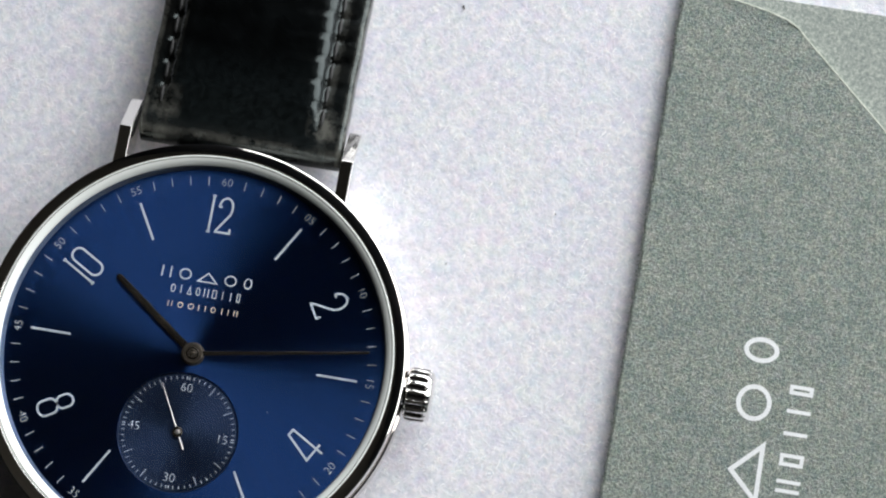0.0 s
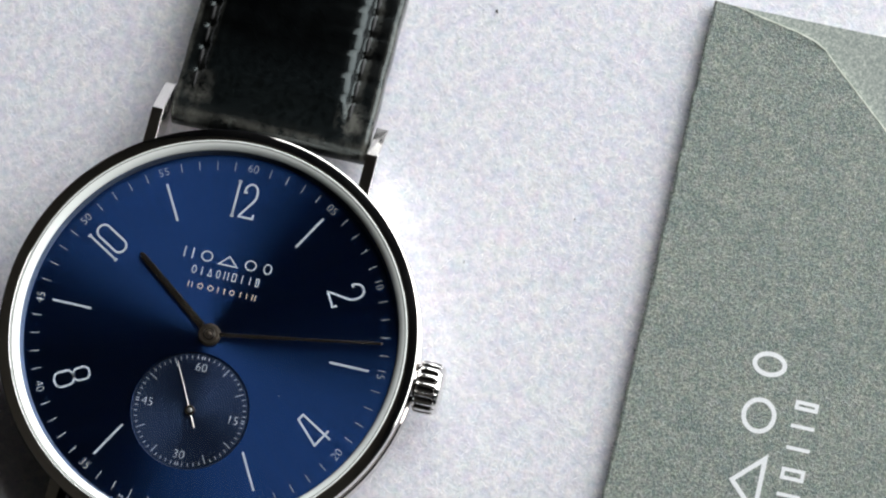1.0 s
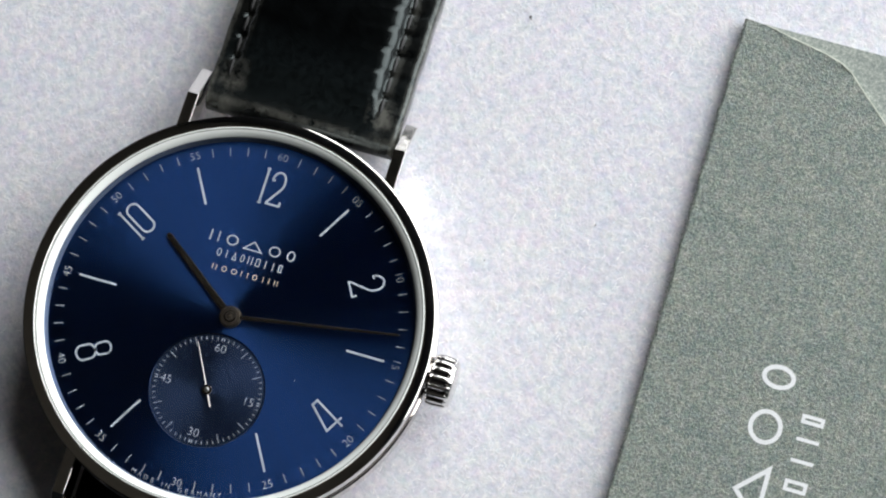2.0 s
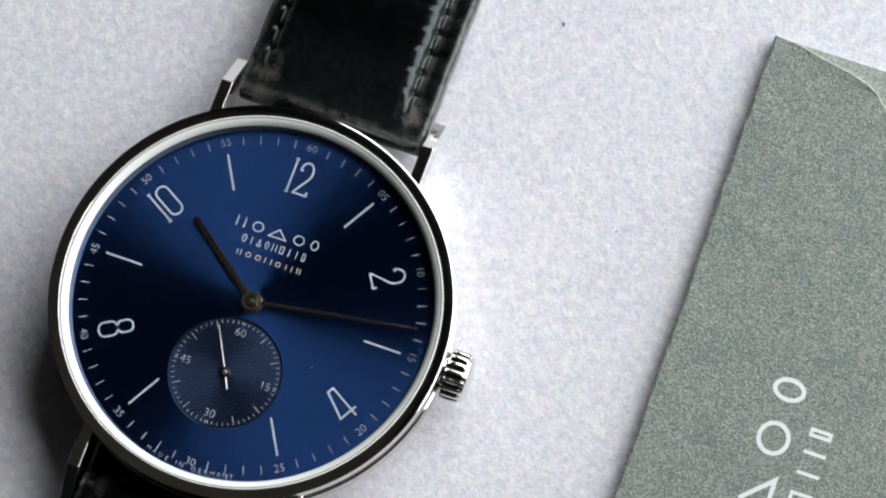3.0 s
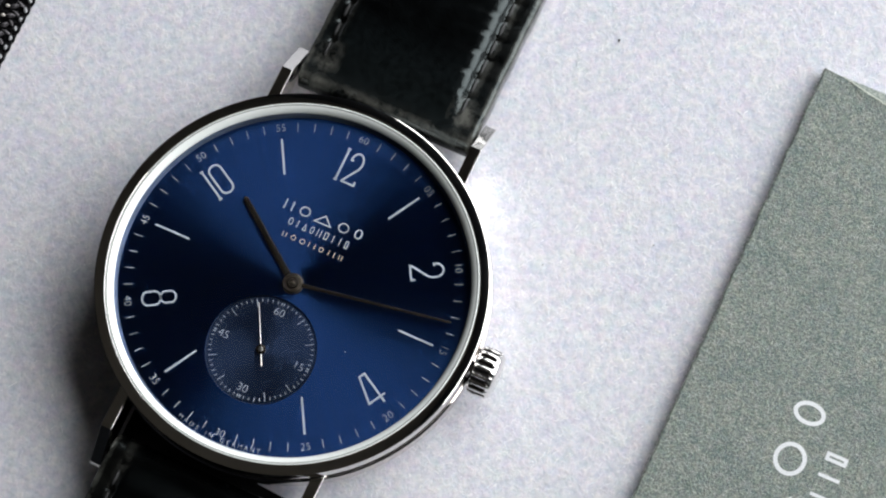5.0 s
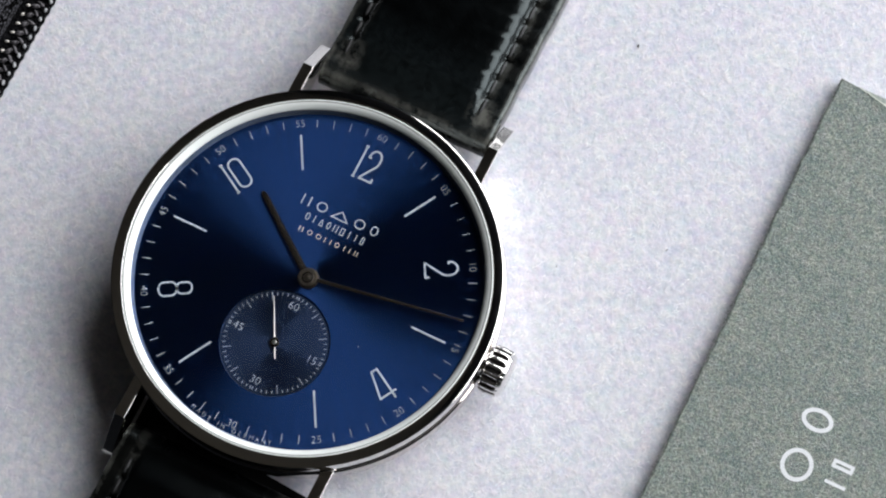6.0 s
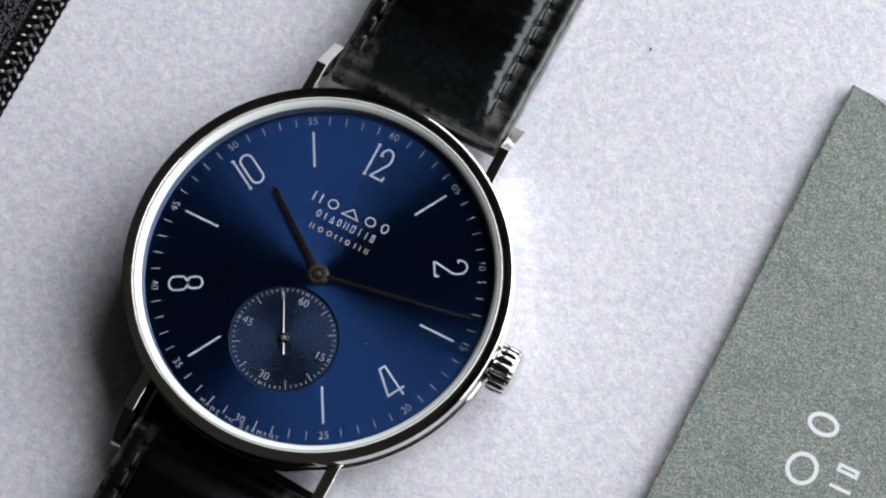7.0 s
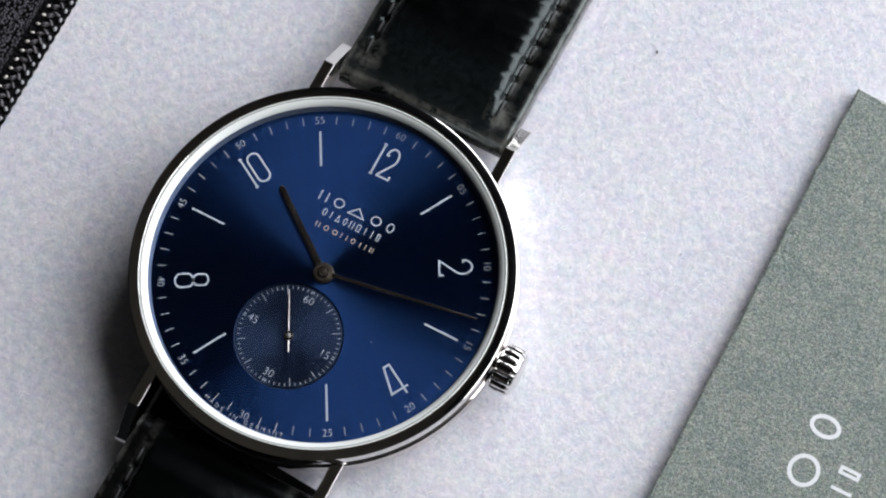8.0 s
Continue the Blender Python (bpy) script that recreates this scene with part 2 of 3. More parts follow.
def lathe(profile, segs=192, closed=False, middle=(0, 0)):
    """Turns (radius, height) points about the upright axis."""
    bm = bmesh.new()
    rings = []
    for r, z in profile:
        if r < 1e-6:
            rings.append([bm.verts.new((middle[0], middle[1], z))])
        else:
            rings.append([bm.verts.new((middle[0] + r * math.cos(2 * math.pi * i / segs), middle[1] + r * math.sin(2 * math.pi * i / segs), z)) for i in range(segs)])
    pairs = list(zip(rings, rings[1:])) + ([(rings[-1], rings[0])] if closed else [])
    for a, b in pairs:
        for i in range(segs):
            j = (i + 1) % segs
            if len(a) == 1 and len(b) == 1:
                continue
            if len(a) == 1:
                bm.faces.new((a[0], b[i], b[j]))
            elif len(b) == 1:
                bm.faces.new((a[i], a[j], b[0]))
            else:
                bm.faces.new((a[i], a[j], b[j], b[i]))
    return bm


def box(bm, x0, y0, z0, x1, y1, z1, m=None):
    v = [bm.verts.new(p) for p in ((x0, y0, z0), (x1, y0, z0), (x1, y1, z0), (x0, y1, z0), (x0, y0, z1), (x1, y0, z1), (x1, y1, z1), (x0, y1, z1))]
    for f in ((0, 3, 2, 1), (4, 5, 6, 7), (0, 1, 5, 4), (1, 2, 6, 5), (2, 3, 7, 6), (3, 0, 4, 7)):
        bm.faces.new([v[i] for i in f])
    if m:
        bmesh.ops.transform(bm, matrix=m, verts=v)
    return v


def stroke(bm, points, w, z0, z1, shut=False):
    """A flat ribbon of width w along points, with mitred corners, from height z0 to z1."""
    pts = [Vector(p).to_2d() for p in points]
    n = len(pts)
    left, right = [], []
    for i, p in enumerate(pts):
        a = pts[i - 1] if (i or shut) else None
        b = pts[(i + 1) % n] if (i < n - 1 or shut) else None
        d0 = (p - a).normalized() if a is not None else None
        d1 = (b - p).normalized() if b is not None else None
        d0, d1 = d0 or d1, d1 or d0
        n0, n1 = Vector((-d0.y, d0.x)), Vector((-d1.y, d1.x))
        m = (n0 + n1).normalized()
        k = w / 2 / max(0.35, m.dot(n0))
        left.append(p + m * k)
        right.append(p - m * k)
    rows = [[bm.verts.new((q.x, q.y, z)) for q in side] for z in (z0, z1) for side in (left, right)]
    lo_l, lo_r, hi_l, hi_r = rows
    for i in range(n if shut else n - 1):
        j = (i + 1) % n
        for q in ((hi_r[i], hi_r[j], hi_l[j], hi_l[i]), (lo_l[i], lo_l[j], lo_r[j], lo_r[i]), (hi_l[i], hi_l[j], lo_l[j], lo_l[i]), (lo_r[i], lo_r[j], hi_r[j], hi_r[i])):
            bm.faces.new(q)
    if not shut:
        for i in (0, n - 1):
            bm.faces.new((lo_l[i], lo_r[i], hi_r[i], hi_l[i]))


def arc(cx, cy, rx, ry, a0, a1, n=16):
    return [(cx + rx * math.cos(radians(a0 + (a1 - a0) * i / n)), cy + ry * math.sin(radians(a0 + (a1 - a0) * i / n))) for i in range(n + 1)]


def oval(cx, cy, rx, ry, n=28):
    return arc(cx, cy, rx, ry, 0, 360, n)[:-1]


def place(bm, m):
    bmesh.ops.transform(bm, matrix=m, verts=bm.verts)
    return bm


def written(text, height, depth, weight=-0.02):
    """A mesh of the text in the built-in font, its middle at the origin; height of its capitals in millimetres."""
    cu = bpy.data.curves.new("writing", "FONT")
    cu.body, cu.align_x, cu.align_y, cu.size, cu.extrude, cu.resolution_u, cu.offset = text, "CENTER", "CENTER", 1.0, 0.0, 3, weight
    ob = bpy.data.objects.new("writing", cu)
    scene.collection.objects.link(ob)
    bpy.context.view_layer.update()
    me = bpy.data.meshes.new_from_object(ob.evaluated_get(bpy.context.evaluated_depsgraph_get()))
    bm = bmesh.new()
    bm.from_mesh(me)
    bpy.data.objects.remove(ob)
    bpy.data.curves.remove(cu)
    bpy.data.meshes.remove(me)
    k = height / 0.7
    ys = [v.co.y for v in bm.verts]
    mid = (min(ys) + max(ys)) / 2
    for v in bm.verts:
        v.co = Vector((v.co.x * k, (v.co.y - mid) * k, 0))
    top = bmesh.ops.extrude_face_region(bm, geom=list(bm.faces))
    for v in top["geom"]:
        if isinstance(v, bmesh.types.BMVert):
            v.co.z += depth
    return bm


# ---- the room ----
def room_slab(name, label, mat, *cuboids):
    bm = bmesh.new()
    for c in cuboids:
        box(bm, *[v * 1000 for v in c])
    ob = part(name, bm, mat, None, label, 0)
    ob.matrix_world = ROOM
    return tagged(ob, category=name.split("_")[0], kind="structure")


D, CY, W2, H2 = WINDOW[0], WINDOW[1], WINDOW[2] / 2, WINDOW[3] / 2
room_slab("floor", "brown wooden floor below the table", floor_wood, (-2.6, -2.2, -0.85, D + 0.02, 2.2, -0.75))
room_slab("ceiling", "dull beige matt ceiling over the table", dark_ceiling, (-2.6, -2.2, 2.0, D + 0.02, 2.2, 2.1))
room_slab("wall_window", "dull brown-grey plaster wall with a wide window opening", plaster,
          (D + 0.02, -2.3, -0.85, D + 0.22, -W2, 2.1), (D + 0.02, W2, -0.85, D + 0.22, 2.3, 2.1),
          (D + 0.02, -W2, -0.85, D + 0.22, W2, CY - H2), (D + 0.02, -W2, CY + H2, D + 0.22, W2, 2.1))
room_slab("wall_back", "dull brown-grey plaster wall facing the window", plaster, (-2.7, -2.3, -0.85, -2.6, 2.3, 2.1))
room_slab("wall_side", "dull brown-grey plaster side wall", plaster, (-2.6, 2.2, -0.85, D + 0.02, 2.3, 2.1))
room_slab("wall_near", "dull brown-grey plaster side wall", plaster, (-2.6, -2.3, -0.85, D + 0.02, -2.2, 2.1))

bm = bmesh.new()
box(bm, -800, -600, -25, D * 1000, 600, 0)
top = part("tabletop", bm, board, None, "pale lavender-grey felted tabletop board", 0)
top.matrix_world = ROOM
tagged(top, category="tabletop", kind="structure")

# ---- the watch ----
DIAL = 5.5
SUB = (0.0, -6.45)
watch = thing("wrist_watch", "steel wrist watch with sunburst blue dial and black leather strap", "watch")

part("case", lathe([(0, 0.0), (13.4, 0.0), (14.2, 0.3), (15.8, 0.9), (16.7, 1.5), (17.05, 1.8), (17.37, 2.75), (17.43, 3.0), (17.43, 4.5), (17.37, 4.56), (17.28, 4.62), (16.7, 4.62), (16.7, 5.15), (15.7, 5.15), (15.7, 5.2), (0, 5.2)]), case_steel, watch, "polished steel case")
bezel = part("bezel", lathe([(15.75, 5.2), (16.95, 5.2), (17.2, 5.30), (17.29, 5.38), (17.315, 6.765), (17.305, 6.795), (17.24, 6.827), (17.215, 6.836), (16.40, 6.836), (16.36, 6.8), (16.36, 6.45), (15.75, 6.0)], closed=True), steel, watch, "flat polished steel bezel")
part("inner_ring", lathe([(16.38, 6.8), (16.34, 6.83), (16.26, 6.83), (16.22, 6.80), (16.16, 6.785), (16.03, 6.74), (15.86, 6.62), (15.70, 6.44), (15.65, 6.34), (15.64, 6.28), (15.64, 6.2), (15.75, 6.0), (16.38, 6.45)], closed=True), ring_steel, bezel, "pale frosted inner ring")
part("ring_seam", lathe([(16.255, 6.80), (16.25, 6.836), (16.185, 6.815), (16.18, 6.77)], closed=True), seam_grey, bezel, "fine dark seam round the inner ring")
part("dial_ring", lathe([(15.63, 6.19), (15.55, 5.9), (15.44, 5.52), (15.44, 5.46), (15.74, 5.46), (15.745, 6.02)], closed=True), wall_blue, bezel, "dark inner wall between glass and dial")

part("case_seam", lathe([(16.9, 4.61), (17.12, 4.61), (17.12, 5.30), (16.9, 5.30)], closed=True), gap_black, watch, "dark seam between bezel and case")

# dial plate with the round sunk seconds dial cut out of it
bm = bmesh.new()
edges = []
for (cx, cy), r, n in (((0, 0), 15.72, 160), (SUB, 4.9, 96)):
    ring = [bm.verts.new((cx + r * math.cos(2 * math.pi * i / n), cy + r * math.sin(2 * math.pi * i / n), DIAL)) for i in range(n)]
    edges += [bm.edges.new((ring[i], ring[(i + 1) % n])) for i in range(n)]
bmesh.ops.triangle_fill(bm, use_beauty=True, edges=edges, normal=(0, 0, 1))
dial = part("dial", bm, dial_blue, watch, "dark blue sunburst dial", 0)
sub_profile = [(0, DIAL - 0.12)] + [(0.4 + 0.1 * i, DIAL - 0.12 - 0.012 * (i % 2)) for i in range(44)] + [(4.84, DIAL - 0.12), (4.9, DIAL)]
bm = lathe(sub_profile, 96, middle=(0, 0))
sub = part("seconds_dial", bm, sub_blue, watch, "sunk grooved small seconds dial", 0)
sub.location = (SUB[0] * MM, SUB[1] * MM, 0)

INK0, INK1 = DIAL + 0.004, DIAL + 0.03


def turned(angle, inward=False):
    """Turn to a clock angle in degrees, with the foot or the head towards the middle."""
    return pose(0, 0, 0, 0, 0, -angle + (180 if inward else 0))


def dial_print(name, bm, mat=print_white, parent=None):
    return part(name, bm, mat, parent or dial, "", 0)


for h in (1, 3, 5, 7, 9, 11):
    bm = bmesh.new()
    stroke(bm, [(0, 10.18), (0, 13.5)], 0.175, INK0, INK1)
    dial_print("hour_marker", place(bm, turned(30 * h)))
for m in range(60):
    if m % 5:
        bm = bmesh.new()
        stroke(bm, [(0, 14.15), (0, 14.92)], 0.06, INK0, INK1)
        dial_print("minute_mark", place(bm, turned(6 * m)))
for m in range(5, 65, 5):
    bm = written("%02d" % m, 0.68, INK1 - INK0)
    low = 17 < m < 43
    place(bm, pose(0, -14.57 if low else 14.57, INK0))
    dial_print("minute_numeral", place(bm, turned(6 * m, low)))


def numeral(strokes, w=0.17):
    bm = bmesh.new()
    for s in strokes:
        pts, shut = s
        stroke(bm, pts, w, INK0, INK1, shut)
    return bm


def two(x0, x1):
    """A narrow 2, 3.2 high, with a round head and a small serif at its foot."""
    cx, rx = (x0 + x1) / 2, (x1 - x0) / 2
    return [(arc(cx, 0.72, rx, 0.74, 180, 0, 14) + [(x1, 0.45), (x1 - 0.1, 0.1), (x0 + 0.05, -1.3), (x0, -1.45), (x1 + 0.08, -1.45), (x1 + 0.08, -1.08)], False),
            ([(x0 - 0.08, 0.68), (x0 + 0.24, 0.68)], False)]


def serifs(x):
    """Short ticks across both ends of a straight stem."""
    return [([(x - 0.17, y), (x + 0.15, y)], False) for y in (-1.53, 1.53)]


def slim_oval(cx, rx, ry, cap):
    return [(arc(cx, ry - cap, rx, cap, 0, 180, 12) + arc(cx, -ry + cap, rx, cap, 180, 360, 12), True)]


glyphs = {
    12: [([(-0.80, -1.6), (-0.80, 1.6)], False), *serifs(-0.80), *two(-0.22, 0.86)],
    2: two(-0.62, 0.62),
    10: [([(-0.78, -1.6), (-0.78, 1.6)], False), *serifs(-0.78), *slim_oval(0.28, 0.58, 1.46, 0.55)],
    8: [*slim_oval(0, 0.58, 0.74, 0.5), ],
    4: [([(0.95, -0.95), (-0.7, -0.95), (-0.05, 1.5), (0.5, 1.5), (0.5, -1.55)], False)],
}
for h, strokes in glyphs.items():
    low = 3 < h < 9
    if h == 8:
        bm = bmesh.new()
        for cy, rx, ry, cap in ((-0.70, 0.62, 0.82, 0.5), (0.80, 0.52, 0.68, 0.45)):
            loop = arc(0, cy + ry - cap, rx, cap, 0, 180, 12) + arc(0, cy - ry + cap, rx, cap, 180, 360, 12)
            stroke(bm, loop, 0.165, INK0, INK1, True)
    else:
        bm = numeral(strokes)
    place(bm, pose(0, -11.78 if low else 11.78, 0))
    dial_print("hour_numeral", place(bm, turned(30 * h, low)))

# the maker's mark and two lines under it, as plain shapes
def mark_shapes(size, w, z0, z1, kinds):
    """Plain squares, rings and triangles in a row, one mesh each; size is their height."""
    out = []
    x = 0.0
    for kind, width, gap in kinds:
        bm = bmesh.new()
        h = size / 2
        if kind == "ring":
            stroke(bm, oval(x + width / 2, 0, width / 2 - w / 2, h - w / 2), w, z0, z1, True)
        elif kind == "square":
            stroke(bm, [(x + w / 2, -h + w / 2), (x + width - w / 2, -h + w / 2), (x + width - w / 2, h - w / 2), (x + w / 2, h - w / 2)], w, z0, z1, True)
        elif kind == "triangle":
            stroke(bm, [(x + w, -h + w / 2), (x + width - w, -h + w / 2), (x + width / 2, h - w)], w, z0, z1, True)
        elif kind == "pair":
            for side in (x + w / 2, x + width - w / 2):
                stroke(bm, [(side, -h), (side, h)], w, z0, z1)
        else:
            stroke(bm, [(x + width / 2, -h), (x + width / 2, h)], w, z0, z1)
        out.append(bm)
        x += width + gap
    return out, x


MARK = [("pair", 0.80, 0.66), ("ring", 1.0, 0.5), ("triangle", 1.75, 0.5), ("ring", 1.0, 0.6), ("ring", 0.70, 0.02)]
TOWN = [("ring", 0.40, 0.29), ("bar", 0.34, 0.31), ("triangle", 0.46, 0.29), ("ring", 0.36, 0.3), ("pair", 0.40, 0.29), ("square", 0.38, 0.29), ("bar", 0.4, 0.27), ("bar", 0.4, 0.29), ("square", 0.3, 0.29)]
LINE = [("pair", 0.38, 0.44), ("ring", 0.46, 0.4), ("ring", 0.5, 0.36), ("pair", 0.62, 0.4), ("ring", 0.42, 0.42), ("bar", 0.2, 0.36), ("bar", 0.12, 0.4), ("pair", 0.32, 0.06)]
shapes, length = mark_shapes(0.92, 0.105, INK0, INK1, MARK)
for bm in shapes:
    dial_print("mark_shape", place(bm, pose(-length / 2 - 0.1, 6.45, 0)))
shapes, length = mark_shapes(0.70, 0.075, INK0, INK1, TOWN)
for bm in shapes:
    dial_print("mark_bar", place(bm, pose(-length / 2 + 0.15, 5.15, 0)))
shapes, length = mark_shapes(0.48, 0.065, INK0, INK1, LINE)
for bm in shapes:
    dial_print("mark_bar", place(bm, pose(-length / 2 + 0.05, 3.85, 0)), print_sand)

# small curved line of writing at the foot of the dial
for text, a0, a1 in (("MADE", 194.3, 187.6), ("IN", 184.2, 182.4), ("GERMANY", 178.2, 165.7)):
    for i, ch in enumerate(text):
        a = a0 + (a1 - a0) * i / (len(text) - 1)
        bm = written(ch, 0.40, INK1 - INK0, -0.012)
        place(bm, pose(0, -15.1, INK0))
        dial_print("letter", place(bm, turned(a, True)))

# small seconds: marks and numerals
S0, S1 = DIAL - 0.116, DIAL - 0.09
for s in range(60):
    bm = bmesh.new()
    if s % 15 == 0:
        for x in (-0.1, 0.1):
            stroke(bm, [(x, 4.34), (x, 4.60)], 0.085, S0, S1)
    elif s % 5 == 0:
        stroke(bm, [(0, 3.85), (0, 4.62)], 0.054, S0, S1)
    else:
        stroke(bm, [(0, 4.34), (0, 4.62)], 0.054, S0, S1)
    dial_print("second_mark", place(bm, turned(6 * s)), print_white, sub)
for text, a in (("60", 0), ("15", 90), ("30", 180), ("45", 270)):
    bm = written(text, 0.72, S1 - S0)
    r = 3.70 if a in (0, 180) else 3.62
    dial_print("second_numeral", place(bm, pose(r * math.sin(radians(a)), r * math.cos(radians(a)), S0)), print_white, sub)


def hand(length, tail, w0, w1, z0, z1, angle):
    """A tapered hand with a raised back along its middle."""
    bm = bmesh.new()
    ys = (-tail, length - w1 * 0.5, length)
    rows = []
    for y, w in zip(ys, (w0, w1, w1 * 0.5)):
        rows.append([bm.verts.new(p) for p in ((-w / 2, y, z0), (-w / 2, y, z0 + (z1 - z0) * 0.6), (0, y, z1), (w / 2, y, z0 + (z1 - z0) * 0.6), (w / 2, y, z0))])
    for a, b in zip(rows, rows[1:]):
        for i in range(5):
            bm.faces.new((a[i], a[(i + 1) % 5], b[(i + 1) % 5], b[i]))
    bm.faces.new(rows[0])
    bm.faces.new(rows[-1][::-1])
    return place(bm, turned(angle))


part("hour_hand", hand(9.15, 0.3, 0.64, 0.52, 5.66, 5.78, -53.4), hand_dark, watch, "dark polished hour hand")
part("minute_hand", hand(14.35, 0.3, 0.38, 0.21, 5.84, 5.92, 80.3), hand_dark, watch, "thin dark minute hand")
hub = part("hand_hub", lathe([(0, 5.6), (0.95, 5.6), (0.95, 5.78), (0.90, 5.83), (0.84, 5.83), (0.82, 5.92), (0.78, 5.96), (0, 5.96)], 56), hub_bronze, watch, "round bronzed hub of the long pointers")
part("hub_cap", lathe([(0, 5.95), (0.52, 5.95), (0.52, 6.0), (0.48, 6.03), (0.3, 6.03), (0.26, 5.98), (0, 5.98)], 40), hand_dark, hub, "small dark cap over the centre pin")
part("cap_ring", lathe([(0.27, 6.0), (0.29, 6.05), (0.36, 6.05), (0.38, 6.0)], 40, closed=True), hub_bronze, hub, "fine bright ring")
part("centre_pin", lathe([(0, 5.98), (0.2, 5.98), (0.2, 6.02), (0.16, 6.04), (0, 6.04)], 24), hub_bronze, hub, "small bronzed pin")
sec = part("second_hand", hand(4.25, 1.5, 0.11, 0.05, 5.56, 5.62, -28.0), hand_steel, watch, "fine bright seconds hand")
sec.location = (SUB[0] * MM, SUB[1] * MM, 0)
part("second_hub", lathe([(0, 5.5), (0.43, 5.5), (0.43, 5.63), (0.39, 5.66), (0, 5.66)], 32), hand_dark, sec, "dark hub of the seconds pointer")
part("second_pin", lathe([(0, 5.65), (0.2, 5.65), (0.2, 5.69), (0.15, 5.71), (0, 5.71)], 24), hand_steel, sec, "bright pin")

glass = part("crystal", lathe([(0, 6.2), (15.54, 6.2), (15.56, 6.26), (15.5, 6.32), (12, 6.37), (6, 6.41), (0, 6.42)], 128), crystal_mat, watch, "clear domed sapphire glass")
glass.visible_shadow = False

# lugs with a bent end facet
def lug(sx, sy):
    bm = bmesh.new()
    prof = [(13.5, 5.1), (18.1, 5.1), (21.1, 2.75), (21.25, 2.45), (20.6, 1.5), (18.6, 2.0), (13.5, 2.2)]
    # inner face, outer end of the top, and the outer face below a narrow chamfer, drawn in towards its foot
    sides = [[bm.verts.new((sx * (x - min(0.8, tuck * (5.1 - z)) * (i > 3)), sy * y, z - drop * (i < 3) - (0.07 * (x - 8.82) if i in (2, 3) else 0))) for i, (y, z) in enumerate(prof)]
             for x, drop, tuck in ((8.82, 0.03, 0), (8.88, 0, 0), (9.80, 0, 0.28), (9.86, 0.03, 0.3))]
    n = len(prof)
    bm.faces.new(sides[0])
    bm.faces.new(sides[3][::-1])
    for one, two_ in zip(sides, sides[1:]):
        for i in range(n):
            j = (i + 1) % n
            bm.faces.new((one[i], two_[i], two_[j], one[j]))
    bmesh.ops.recalc_face_normals(bm, faces=bm.faces)
    bmesh.ops.bevel(bm, geom=list(bm.edges), offset=0.03, segments=1, affect="EDGES", clamp_overlap=True)
    return bm


for sx in (-1, 1):
    for sy in (-1, 1):
        part("lug", lug(sx, sy), steel, watch, "", 0)
for sy in (-1, 1):
    bm = bmesh.new()
    bmesh.ops.create_cone(bm, cap_ends=True, segments=20, radius1=0.75, radius2=0.75, depth=17.0, matrix=pose(0, sy * 19.45, 2.5, 0, 90, 0))
    part("spring_bar", bm, steel, watch)

# crown: fluted, the flutes closed by a plain rim at the outer end
bm = bmesh.new()
teeth = 17
flutes = ((-0.24, 0.0), (0.0, -0.12), (0.24, 0.0), (0.28, 0.86), (0.36, 0.98), (0.5, 1.0), (0.64, 0.98), (0.72, 0.86))
prof = [(2 * math.pi * (i + da) / teeth, k) for i in range(teeth) for da, k in flutes]
rows = []
for x, low, high in ((17.42, 1.7, 1.7), (17.56, 1.98, 2.02), (17.66, 1.98, 2.12), (17.80, 1.80, 2.2), (18.3, 1.80, 2.22), (18.8, 1.80, 2.2), (19.06, 1.90, 2.17), (19.2, 2.04, 2.12), (19.28, 2.04, 2.06), (19.45, 1.96, 1.97), (19.56, 1.86, 1.86), (19.6, 1.7, 1.7)):
    rows.append([bm.verts.new((x, r * math.cos(a), 4.0 + r * math.sin(a))) for a, k in prof for r in [low + (high - low) * k]])
for a, b in zip(rows, rows[1:]):
    for i in range(len(prof)):
        j = (i + 1) % len(prof)
        # flute floors and walls take the painted shade, the rest satin steel
        bm.faces.new((a[i], a[j], b[j], b[i])).material_index = 2 if i % 8 in (0, 1, 2, 7) and 0.05 < a[i].co.x - 17.56 < 1.45 else 1
bm.faces.new(rows[0])
bm.faces.new(rows[-1][::-1])
crown = part("crown", bm, steel, watch, "fluted polished steel crown", 35)
crown.data.materials.append(satin_steel)
crown.data.materials.append(flute_shade)
bm = bmesh.new()
bmesh.ops.create_cone(bm, cap_ends=True, segments=24, radius1=1.3, radius2=1.3, depth=1.2, matrix=pose(17.0, 0, 4.0, 0, 90, 0))
part("crown_stem", bm, steel, crown)


# ---- the two strap halves ----
STITCH0, STITCH = 3.9, 2.03


def strap_path(y):
    """Top of the strap's middle over the table at a way y past its end."""
    return max(2.6, 4.9 - 0.02 * max(0.0, y) - 0.0022 * max(0.0, y - 4) ** 2)


RIM = 0.85                       # how far the stitched rim lies below the padded middle
CROSS = [(-1.0, -2.4), (-1.02, -1.8), (-1.014, -1.3), (-1.006, -1.04), (-0.992, -0.92), (-0.965, -0.86), (-0.88, -0.85), (-0.83, -0.86), (-0.79, -0.84), (-0.768, -0.73), (-0.75, -0.52), (-0.73, -0.31), (-0.705, -0.16), (-0.67, -0.065), (-0.61, -0.015), (-0.3, 0), (0, 0)]
CROSS = CROSS + [(-x, z) for x, z in CROSS[-2::-1]]


